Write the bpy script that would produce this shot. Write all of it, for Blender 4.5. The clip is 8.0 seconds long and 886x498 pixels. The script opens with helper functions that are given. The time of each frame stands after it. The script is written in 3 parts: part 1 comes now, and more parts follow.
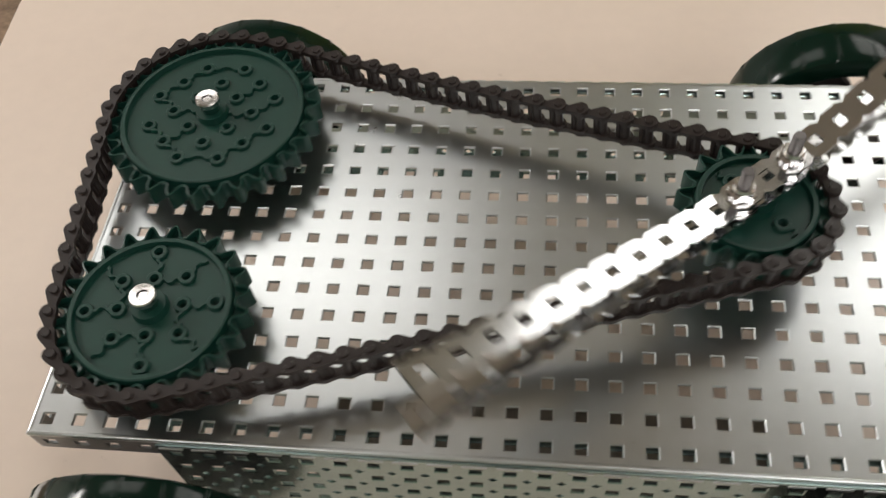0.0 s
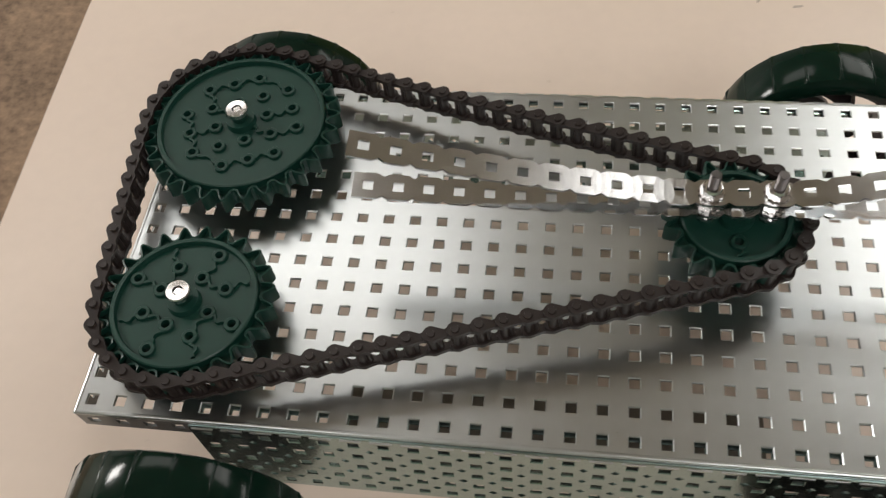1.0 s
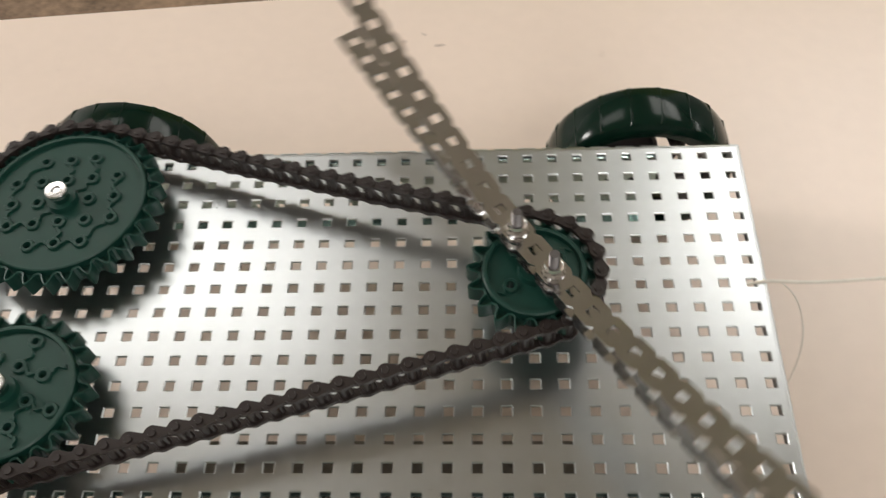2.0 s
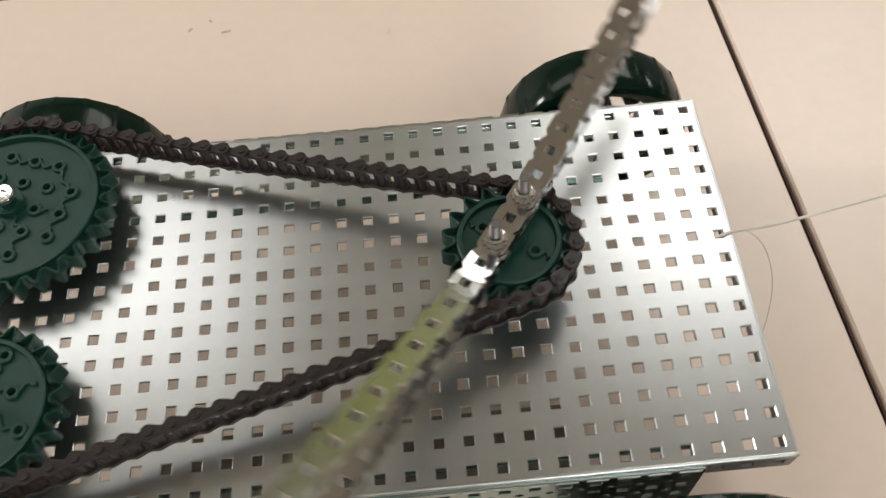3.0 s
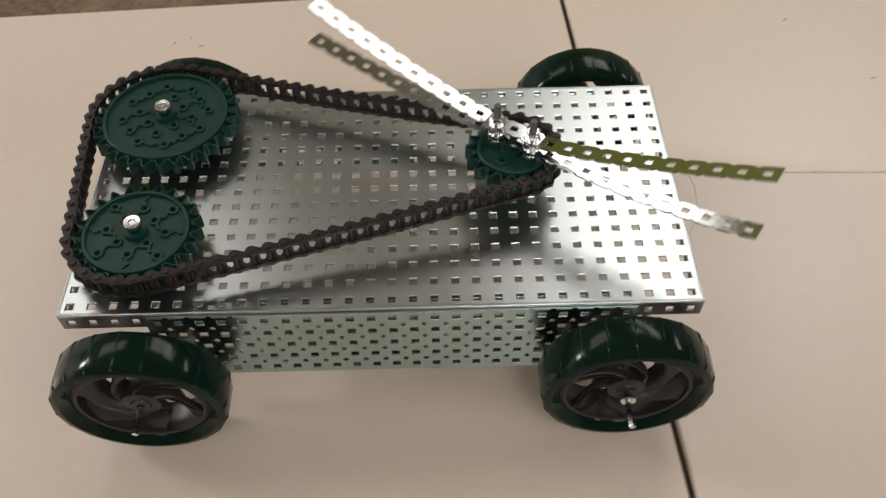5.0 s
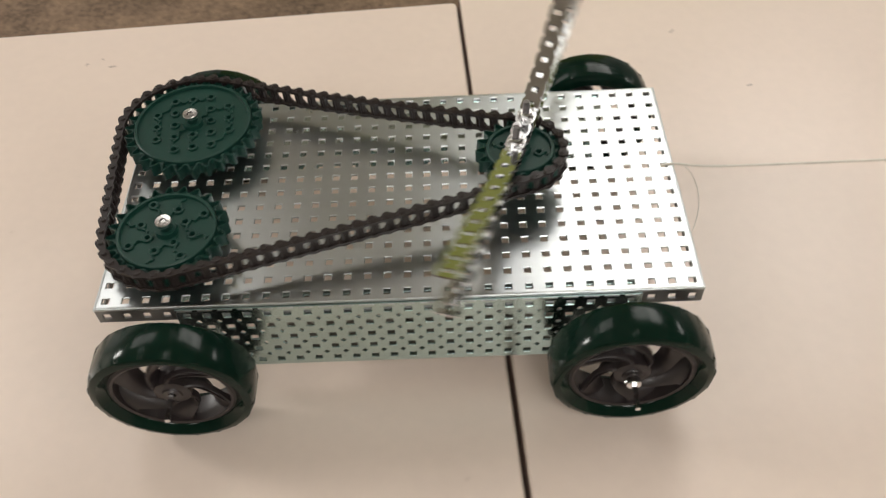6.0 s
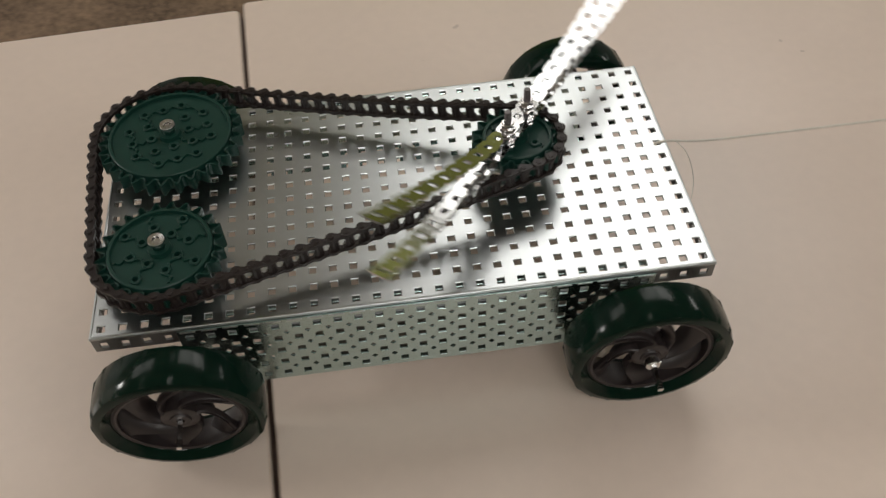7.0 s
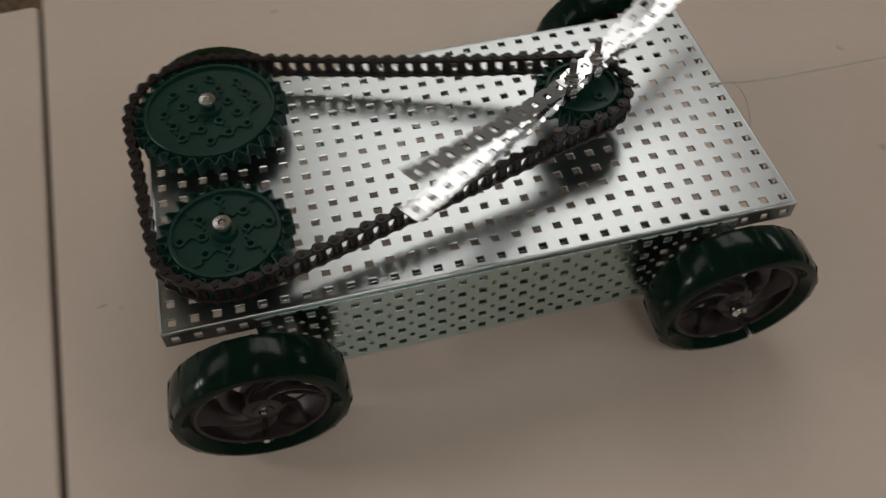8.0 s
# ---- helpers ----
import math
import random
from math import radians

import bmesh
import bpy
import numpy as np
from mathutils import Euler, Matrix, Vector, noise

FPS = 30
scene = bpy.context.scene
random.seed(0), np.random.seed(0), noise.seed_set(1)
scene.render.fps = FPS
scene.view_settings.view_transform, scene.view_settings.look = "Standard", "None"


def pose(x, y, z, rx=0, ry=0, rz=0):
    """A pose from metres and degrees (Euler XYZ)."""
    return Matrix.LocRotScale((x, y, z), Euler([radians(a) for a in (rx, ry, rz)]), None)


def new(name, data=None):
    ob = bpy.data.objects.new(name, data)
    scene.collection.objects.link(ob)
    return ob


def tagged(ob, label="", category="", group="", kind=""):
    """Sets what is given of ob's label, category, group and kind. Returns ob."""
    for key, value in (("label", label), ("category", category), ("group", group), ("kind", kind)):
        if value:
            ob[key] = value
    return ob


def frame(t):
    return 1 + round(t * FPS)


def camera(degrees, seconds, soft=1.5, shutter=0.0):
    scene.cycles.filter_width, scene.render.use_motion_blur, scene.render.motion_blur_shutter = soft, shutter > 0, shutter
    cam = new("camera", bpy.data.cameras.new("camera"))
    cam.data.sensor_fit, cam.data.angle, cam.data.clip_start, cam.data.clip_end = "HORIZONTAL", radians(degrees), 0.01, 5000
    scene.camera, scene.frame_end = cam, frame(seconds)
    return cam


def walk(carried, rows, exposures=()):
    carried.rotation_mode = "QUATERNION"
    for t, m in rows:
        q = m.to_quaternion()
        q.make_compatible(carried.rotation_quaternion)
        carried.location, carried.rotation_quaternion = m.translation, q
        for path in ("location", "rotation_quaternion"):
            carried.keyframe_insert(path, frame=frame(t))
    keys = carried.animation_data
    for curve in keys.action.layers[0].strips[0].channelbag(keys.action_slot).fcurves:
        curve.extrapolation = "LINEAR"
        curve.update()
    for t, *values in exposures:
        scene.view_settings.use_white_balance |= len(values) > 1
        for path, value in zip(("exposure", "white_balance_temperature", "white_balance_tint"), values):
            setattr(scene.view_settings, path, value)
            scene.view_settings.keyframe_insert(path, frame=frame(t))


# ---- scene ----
DEGREES = 52.96
VIEW = [  # seconds, x, y, z, turn about x, y, z
    (0.0, -0.4972, -0.1188, 0.4025, 34.71, 4.07, 5.20),
    (0.3, -0.5169, -0.1162, 0.4106, 34.88, 3.11, 5.91),
    (0.5, -0.5290, -0.1182, 0.4177, 34.65, 3.29, 6.62),
    (1.0, -0.5133, -0.1291, 0.4360, 33.54, 4.58, 6.69),
    (1.2, -0.4823, -0.1278, 0.4435, 33.80, 3.97, 8.51),
    (1.5, -0.4045, -0.1142, 0.4593, 35.30, 3.53, 6.98),
    (1.7, -0.3668, -0.1114, 0.4575, 34.85, 3.46, 4.36),
    (2.8, -0.2300, -0.1033, 0.4564, 30.02, 4.01, -3.13),
    (3.0, -0.2259, -0.1054, 0.4549, 31.28, 2.35, -4.77),
    (3.2, -0.2095, -0.1172, 0.4503, 31.39, 3.12, -4.77),
    (3.5, -0.1895, -0.1389, 0.4593, 31.57, 1.42, -5.19),
    (3.8, -0.1879, -0.1712, 0.4610, 33.28, 0.25, -4.24),
    (4.0, -0.2078, -0.1999, 0.4730, 33.80, -0.27, -3.85),
    (4.3, -0.2312, -0.2514, 0.4854, 35.66, 0.07, -3.72),
    (4.5, -0.2279, -0.2810, 0.4887, 36.02, -0.16, -3.48),
    (4.7, -0.1960, -0.2884, 0.5065, 37.05, 0.06, -2.41),
    (5.8, -0.0464, -0.3386, 0.5353, 41.01, 2.16, 0.04),
    (6.0, -0.0268, -0.3338, 0.5360, 40.19, 2.28, -0.94),
    (6.2, 0.0012, -0.3251, 0.5345, 39.13, 2.61, -1.45),
    (6.5, 0.0345, -0.3196, 0.5319, 39.06, 2.39, -3.11),
    (6.8, 0.0841, -0.3267, 0.5259, 40.30, 2.40, -4.54),
    (7.0, 0.0981, -0.3177, 0.5296, 39.29, 1.67, -7.48),
    (7.2, 0.1235, -0.3105, 0.5260, 38.84, 1.97, -8.54),
    (7.5, 0.1277, -0.3010, 0.5220, 38.54, 1.32, -10.87),
    (7.7, 0.1465, -0.2978, 0.5175, 38.17, 2.22, -11.65),
    (8.0, 0.1889, -0.2867, 0.5127, 36.85, 0.90, -13.72),
]
DRIVE = [(0.0, -0.690), (0.3, -0.7160), (0.5, -0.7290), (1.0, -0.7150), (1.2, -0.6895), (1.5, -0.640), (1.7, -0.612), (2.8, -0.484), (3.0, -0.467), (3.5, -0.420), (4.0, -0.417), (4.5, -0.408), (4.7, -0.395), (5.8, -0.293), (6.0, -0.258), (6.5, -0.166), (7.0, -0.084), (7.5, -0.002), (8.0, 0.092)]  # seconds and the vehicle's place along its way
cam = camera(DEGREES, 8.0, soft=1.25, shutter=0.5)
TOP = 0.0955  # the deck's upper face above the table
walk(cam, [(t, pose(x, y, z, rx, ry, rz)) for t, x, y, z, rx, ry, rz in VIEW],
     exposures=[(0.0, 0.3), (0.5, 0.26), (1.0, 0.24), (1.5, 0.48), (3.0, 0.44), (3.5, 0.26), (4.0, 0.19), (4.5, -0.1), (5.8, 0.45), (6.0, 0.42), (6.5, 0.06), (7.0, -0.2), (7.5, -0.7), (8.0, -0.92)])

# ---- light: a windowless classroom with ceiling troffers and added fill lamps ----
world = bpy.data.worlds.new("room_air")
scene.world = world
world.use_nodes = True
world.node_tree.nodes["Background"].inputs[0].default_value = (0.9, 0.95, 1.0, 1)
world.node_tree.nodes["Background"].inputs[1].default_value = 0.02
CEILING = 1.75  # above the table
# The first three follow the deck's reflections; the rest are unseen, added as fill.
LIGHTS = [(0.50, 1.55, 6.6, 0), (1.12, 1.55, 8.8, 0), (-1.36, 1.16, 4.9, 90), (3.5, 1.55, 14, 0), (-3.6, 1.02, 85, 90), (0.30, -1.5, 14, 0), (-1.30, -1.5, 7, 0), (1.90, -1.5, 15, 0)]  # x, y, watts, turn


def ceiling_lamp(x, y, watts, turn):
    lamp = bpy.data.lights.new("ceiling_light", "AREA")
    lamp.shape, lamp.size, lamp.size_y, lamp.energy, lamp.color = "RECTANGLE", 0.58, 1.18, watts, (1.0, 0.968, 0.928)
    ob = new("ceiling_light", lamp)
    ob.matrix_world = pose(x, y, CEILING - 0.02, 0, 0, turn)


for lamp_row in LIGHTS:
    ceiling_lamp(*lamp_row)


# ---- materials ----
def material(name, colour, rough=0.5, metal=0.0, grain=0.0, scale=200.0, bump=0.0, bump_scale=300.0, rough_vary=0.0, stretch=(1, 1, 1), gloss=0.5):
    """A surface with a fine and a broad variation of colour, roughness and relief."""
    m = bpy.data.materials.new(name)
    m.use_nodes = True
    nt = m.node_tree
    b = nt.nodes["Principled BSDF"]
    b.inputs["Base Color"].default_value = (*colour, 1)
    b.inputs["Roughness"].default_value = rough
    b.inputs["Metallic"].default_value = metal
    b.inputs["Specular IOR Level"].default_value = gloss
    co = nt.nodes.new("ShaderNodeTexCoord")
    mp = nt.nodes.new("ShaderNodeMapping")
    mp.inputs["Scale"].default_value = stretch
    nt.links.new(co.outputs["Object"], mp.inputs["Vector"])

    def noise_at(s, detail=4.0):
        n = nt.nodes.new("ShaderNodeTexNoise")
        n.inputs["Scale"].default_value, n.inputs["Detail"].default_value = s, detail
        nt.links.new(mp.outputs["Vector"], n.inputs["Vector"])
        return n

    if grain:
        fine, broad = noise_at(scale), noise_at(scale / 12.0, 2.0)
        add = nt.nodes.new("ShaderNodeMath")
        add.operation = "ADD"
        nt.links.new(fine.outputs["Fac"], add.inputs[0])
        nt.links.new(broad.outputs["Fac"], add.inputs[1])
        rng = nt.nodes.new("ShaderNodeMapRange")
        rng.inputs["From Min"].default_value, rng.inputs["From Max"].default_value = 0.6, 1.4
        rng.inputs["To Min"].default_value, rng.inputs["To Max"].default_value = 1 - grain, 1 + grain
        nt.links.new(add.outputs[0], rng.inputs["Value"])
        mul = nt.nodes.new("ShaderNodeVectorMath")
        mul.operation = "SCALE"
        mul.inputs[0].default_value = colour
        nt.links.new(rng.outputs[0], mul.inputs["Scale"])
        nt.links.new(mul.outputs[0], b.inputs["Base Color"])
        if rough_vary:
            rr = nt.nodes.new("ShaderNodeMapRange")
            rr.inputs["From Min"].default_value, rr.inputs["From Max"].default_value = 0.6, 1.4
            rr.inputs["To Min"].default_value, rr.inputs["To Max"].default_value = max(0.02, rough - rough_vary), rough + rough_vary
            nt.links.new(add.outputs[0], rr.inputs["Value"])
            nt.links.new(rr.outputs[0], b.inputs["Roughness"])
    if bump:
        n = noise_at(bump_scale)
        bp = nt.nodes.new("ShaderNodeBump")
        bp.inputs["Strength"].default_value, bp.inputs["Distance"].default_value = bump, 0.0008
        nt.links.new(n.outputs["Fac"], bp.inputs["Height"])
        nt.links.new(bp.outputs["Normal"], b.inputs["Normal"])
    return m


STEEL = material("zinc_plated_steel", (0.575, 0.605, 0.615), 0.29, 1.0, 0.05, 120, 0.02, 500, 0.02)
# The deck's sheet again at about half its colour; the rim's shade is painted in.
FLANGE = material("shaded_folded_steel", (0.27, 0.28, 0.28), 0.42, 1.0, 0.15, 150, 0.03, 400, 0.05)
PANEL = material("zinc_plated_channel", (0.485, 0.61, 0.59), 0.24, 1.0, 0.05, 150, 0.02, 300, 0.02)
BAR = material("bright_steel_bar", (0.62, 0.63, 0.64), 0.13, 1.0, 0.05, 260, 0.01, 400, 0.02)
CHROME = material("bright_screw", (0.82, 0.82, 0.83), 0.14, 1.0, 0.05, 500)
COLLAR = material("turned_steel_collar", (0.80, 0.80, 0.80), 0.22, 1.0, 0.08, 400, 0.12, 700, 0.05)
THREAD = material("dark_thread", (0.16, 0.15, 0.15), 0.4, 1.0, 0.1, 700)
GREEN = material("green_plastic", (0.0077, 0.043, 0.032), 0.40, 0.0, 0.10, 220, 0.05, 900, 0.05, gloss=0.35)
CHAIN = material("dark_chain_plastic", (0.025, 0.0185, 0.0172), 0.38, 0.0, 0.18, 350, 0.08, 900, 0.06, gloss=0.35)
TYRE = material("dark_green_rubber", (0.0032, 0.0150, 0.0095), 0.13, 0.0, 0.22, 120, 0.03, 500, 0.03, gloss=0.20)
RIM = material("brown_black_plastic", (0.030, 0.023, 0.023), 0.40, 0.0, 0.14, 200, 0.05, 700, 0.06, gloss=0.4)
TABLE = material("beige_laminate", (0.790, 0.666, 0.574), 0.30, 0.0, 0.03, 90, 0.008, 800, 0.03)
EDGE = material("dark_table_edge", (0.085, 0.052, 0.038), 0.6, 0.0, 0.2, 150)
BACKING = material("grey_brown_backing", (0.24, 0.21, 0.18), 0.6, 0.0, 0.1, 150)
STRING = material("white_cotton_string", (0.75, 0.70, 0.62), 0.85, 0.0, 0.12, 1500, 0.3, 3000)
CEIL = material("ceiling_tile", (0.75, 0.74, 0.71), 0.9, 0.0, 0.05, 40, 0.1, 120)
OLIVE = material("olive_paint", (0.285, 0.31, 0.065), 0.7, 0.0, 0.05, 12, 0.05, 60)
WALL = material("cream_paint", (0.62, 0.60, 0.54), 0.75, 0.0, 0.04, 12, 0.05, 60)
GREY = material("pale_grey_paint", (0.47, 0.465, 0.46), 0.75, 0.0, 0.04, 12, 0.05, 60)
PALE = material("pale_green_paint", (0.50, 0.62, 0.50), 0.75, 0.0, 0.04, 12, 0.05, 60)
STAIN = material("grey_smudge", (0.50, 0.41, 0.35), 0.5, 0.0, 0.1, 400)


def carpet_material():
    m = material("brown_carpet", (0.185, 0.125, 0.082), 0.95, 0.0, 0.6, 75, 0.8, 260)
    return m


CARPET = carpet_material()


# ---- mesh helpers ----
def mesh_of(bm, mat, smooth=False):
    bmesh.ops.recalc_face_normals(bm, faces=bm.faces)
    me = bpy.data.meshes.new("mesh")
    bm.to_mesh(me)
    bm.free()
    for m in (mat if isinstance(mat, (list, tuple)) else [mat]):
        me.materials.append(m)
    if smooth:
        me.shade_smooth()
        me.set_sharp_from_angle(angle=radians(35))
    return me


def part(name, bm, mat, parent=None, label="", at=None, smooth=False):
    ob = new(name, mesh_of(bm, mat, smooth) if isinstance(bm, bmesh.types.BMesh) else bm)
    ob.parent = parent
    if at is not None:
        ob.matrix_basis = at
    return tagged(ob, label)


def box(bm, x0, y0, z0, x1, y1, z1, bevel=0.0):
    r = bmesh.ops.create_cube(bm, size=1.0, matrix=Matrix.Translation(((x0 + x1) / 2, (y0 + y1) / 2, (z0 + z1) / 2)) @ Matrix.Diagonal((x1 - x0, y1 - y0, z1 - z0, 1)))
    if bevel:
        edges = list({e for v in r["verts"] for e in v.link_edges})
        bmesh.ops.bevel(bm, geom=edges, offset=bevel, segments=2, affect="EDGES", profile=0.6)


def tube(bm, r0, r1, z0, z1, n=32, at=None):
    """A cone or cylinder between two heights."""
    m = Matrix.Translation((0, 0, (z0 + z1) / 2))
    bmesh.ops.create_cone(bm, cap_ends=True, segments=n, radius1=r0, radius2=r1, depth=z1 - z0, matrix=(at @ m) if at else m)


def lathe(bm, profile, n=64, at=None):
    """A ring turned about z from a closed profile of (radius, height)."""
    rings = []
    for i in range(n):
        a = 2 * math.pi * i / n
        ring = []
        for r, z in profile:
            v = Vector((r * math.cos(a), r * math.sin(a), z))
            ring.append(bm.verts.new(at @ v if at else v))
        rings.append(ring)
    k = len(profile)
    for i in range(n):
        a, b = rings[i], rings[(i + 1) % n]
        for j in range(k):
            bm.faces.new((a[j], b[j], b[(j + 1) % k], a[(j + 1) % k]))


def prism(bm, outline, z0, z1, at=None, chamfer=0.0):
    """A slab from a plane outline, with an optional chamfer on its upper edge."""
    def row(pts, z):
        return [bm.verts.new((at @ Vector((x, y, z))) if at else (x, y, z)) for x, y in pts]
    n = len(outline)
    low = row(outline, z0)
    rows = [low]
    if chamfer:
        cx = sum(p[0] for p in outline) / n
        cy = sum(p[1] for p in outline) / n
        inner = []
        for x, y in outline:
            d = math.hypot(x - cx, y - cy) or 1
            inner.append((x - (x - cx) / d * chamfer, y - (y - cy) / d * chamfer))
        rows += [row(outline, z1 - chamfer), row(inner, z1)]
    else:
        rows.append(row(outline, z1))
    for a, b in zip(rows, rows[1:]):
        for i in range(n):
            bm.faces.new((a[i], a[(i + 1) % n], b[(i + 1) % n], b[i]))
    bm.faces.new(low[::-1])
    bm.faces.new(rows[-1])


P = 0.0127  # hole pitch
HOLE = 0.00224  # half a hole


def perforated(bm, nx, ny, thick, put, diamond=0.0, skip=()):
    """A perforated sheet of nx by ny cells; put maps sheet coordinates (u, v, w) into space, w = 0 on its outer face."""
    def quad(*pts):
        bm.faces.new([bm.verts.new(put(*p)) for p in pts])
    c = 0.0004
    for i in range(nx):
        for j in range(ny):
            u, v, h = i * P, j * P, P / 2
            d = diamond
            cuts = {}
            for sx, sy in ((0, 0), (1, 0), (1, 1), (0, 1)):
                gi, gj = i + sx, j + sy
                cuts[(sx, sy)] = d if (0 < gi < nx and 0 < gj < ny) else 0.0
            outer = []
            for (sx, sy), (dx0, dy0), (dx1, dy1) in (((0, 0), (0, 1), (1, 0)), ((1, 0), (-1, 0), (0, 1)), ((1, 1), (0, -1), (-1, 0)), ((0, 1), (1, 0), (0, -1))):
                k = cuts[(sx, sy)]
                px, py = u + sx * P, v + sy * P
                outer.append(((px + dx0 * k, py + dy0 * k), (px + dx1 * k, py + dy1 * k), k))
            m = (u + h, v + h)
            for w, g in ((0.0, HOLE + c), (-thick, HOLE)):
                inn = [(m[0] - g, m[1] - g), (m[0] + g, m[1] - g), (m[0] + g, m[1] + g), (m[0] - g, m[1] + g)]
                if (i, j) in skip:
                    quad(*[(x, y, w) for x, y in inn])
                for q in range(4):
                    a, b = outer[q], outer[(q + 1) % 4]
                    quad((*a[1], w), (*b[0], w), (*inn[(q + 1) % 4], w), (*inn[q], w))
                    if a[2]:
                        quad((*a[0], w), (*a[1], w), (*inn[q], w))
                        if w == 0.0:
                            quad((*a[0], 0), (*a[1], 0), (*a[1], -thick), (*a[0], -thick))
            if (i, j) not in skip:
                for (w0, g0), (w1, g1) in (((0.0, HOLE + c), (-c, HOLE)), ((-c, HOLE), (-thick, HOLE))):
                    r0 = [(m[0] + a * g0, m[1] + b * g0, w0) for a, b in ((-1, -1), (1, -1), (1, 1), (-1, 1))]
                    r1 = [(m[0] + a * g1, m[1] + b * g1, w1) for a, b in ((-1, -1), (1, -1), (1, 1), (-1, 1))]
                    for q in range(4):
                        quad(r0[q], r0[(q + 1) % 4], r1[(q + 1) % 4], r1[q])
    bmesh.ops.remove_doubles(bm, verts=bm.verts, dist=1e-6)


def finish_rim(bm, thick_dir):
    """Close the open border of a sheet whose two faces are already there."""
    edges = [e for e in bm.edges if e.is_boundary]
    if edges:
        bmesh.ops.bridge_loops(bm, edges=edges)


# ---- the room ----
def slab(name, x0, y0, z0, x1, y1, z1, mat, label, category):
    bm = bmesh.new()
    box(bm, x0, y0, z0, x1, y1, z1)
    return tagged(part(name, bm, mat), label, category, kind="structure")


FLOOR = -0.74
NORTH = 2.42
slab("floor", -5, -4, FLOOR - 0.05, 6, NORTH, FLOOR, CARPET, "brown patterned office carpet floor", "floor")
slab("wall_north_1", -5, NORTH, FLOOR - 0.05, -0.55, NORTH + 0.1, CEILING + 0.05, GREY, "pale grey painted classroom wall", "wall")
slab("wall_north_2", -0.55, NORTH, FLOOR - 0.05, 0.98, NORTH + 0.1, CEILING + 0.05, OLIVE, "olive green painted stretch of classroom wall", "wall")
slab("wall_north_3", 0.98, NORTH, FLOOR - 0.05, 6, NORTH + 0.1, CEILING + 0.05, GREY, "pale grey painted classroom wall", "wall")
slab("wall_south", -5, -4.1, FLOOR - 0.05, 6, -4, CEILING + 0.05, PALE, "pale green painted classroom wall", "wall")
slab("wall_west", -5.1, -4.1, FLOOR - 0.05, -5, NORTH + 0.1, CEILING + 0.05, WALL, "plain cream painted classroom wall", "wall")
slab("wall_east", 6, -4.1, FLOOR - 0.05, 6.1, NORTH + 0.1, CEILING + 0.05, WALL, "plain cream painted classroom wall", "wall")
slab("ceiling", -5, -4, CEILING, 6, NORTH, CEILING + 0.1, CEIL, "white mineral tile ceiling", "ceiling")


def table(name, x0, x1, y0, y1, round_at, label):
    """A folding table: laminate top with a dark edge band and steel legs. Its frame is turned with the seam."""
    base = new(name)
    base.matrix_world = pose(0, 0.095, 0, 0, 0, SEAM_TURN)
    tagged(base, label, "table", group="classroom tables")
    r = 0.045
    pts = []
    for cx, cy, a0, key in ((x1, y1, 0, "ne"), (x0, y1, 90, "nw"), (x0, y0, 180, "sw"), (x1, y0, 270, "se")):
        q = r if key in round_at else 0.004
        ox, oy = cx + (-q if "e" in key else q), cy + (-q if "n" in key else q)
        for k in range(9):
            a = radians(a0 + 90 * k / 8)
            pts.append((ox + q * math.cos(a), oy + q * math.sin(a)))
    bm = bmesh.new()
    prism(bm, pts, -0.026, 0.0, chamfer=0.0015)
    part("tabletop", bm, TABLE, base)
    bm = bmesh.new()
    mx, my = (x0 + x1) / 2, (y0 + y1) / 2
    band = [(x + (0.0015 if x > mx else -0.0015), y + (0.0015 if y > my else -0.0015)) for x, y in pts]
    prism(bm, band, -0.0285, -0.004)
    part("edge_band", bm, EDGE, base, "dark brown edge band")
    for lx in (x0 + 0.1, x1 - 0.1):
        for ly in (y0 + 0.08, y1 - 0.08):
            bm = bmesh.new()
            tube(bm, 0.014, 0.014, FLOOR, -0.0286, 16, Matrix.Translation((lx, ly, 0)))
            part("leg", bm, CHROME, base)
    return base


SEAM_TURN = 3.2
WEST = -0.861
left_table = table("table", WEST, -0.0022, -0.40, 0.357, ("nw", "sw"), "beige laminate classroom table with dark edge")
right_table = table("table", 0.0022, 1.70, -0.40, 0.368, ("ne", "se"), "beige laminate table pushed against another table")


def smudge(parent, x, y, size, turn):
    """A faint worn mark on a tabletop, given in the room's coordinates."""
    bm = bmesh.new()
    rim = []
    for k in range(14):
        a = 2 * math.pi * k / 14
        q = size * (0.7 + 0.5 * noise.noise(Vector((x * 40 + math.cos(a), y * 40 + math.sin(a), turn))))
        rim.append((q * 1.5 * math.cos(a), q * 0.6 * math.sin(a)))
    prism(bm, rim, 0.00005, 0.0002)
    spot = parent.matrix_world.inverted() @ Vector((x, y, 0))
    part("smudge", bm, STAIN, parent, "small grey worn mark", pose(spot.x, spot.y, 0, 0, 0, turn))


for row in ((0.032, 0.099, 0.0022, 20), (0.045, 0.094, 0.0016, 80), (0.484, 0.315, 0.0024, 60), (0.498, 0.297, 0.0018, 10), (0.188, 0.388, 0.003, 40), (0.653, 0.214, 0.003, 100), (0.637, 0.295, 0.0035, 150), (0.628, 0.100, 0.0035, 70), (0.243, 0.302, 0.0028, 15)):
    smudge(right_table, *row)
for row in ((-0.386, 0.374, 0.0022, 50), (-0.361, 0.369, 0.0032, 10), (-0.372, 0.381, 0.0018, 120)):
    smudge(left_table, *row)

# ---- the vehicle; x along its way, y across, z = 0 on the deck's upper face ----
NX, NY = 30, 15
vehicle = new("model_vehicle")
tagged(vehicle, "four-wheeled perforated steel model vehicle driving over the tables", "robot")
DEPTH = 0.0012


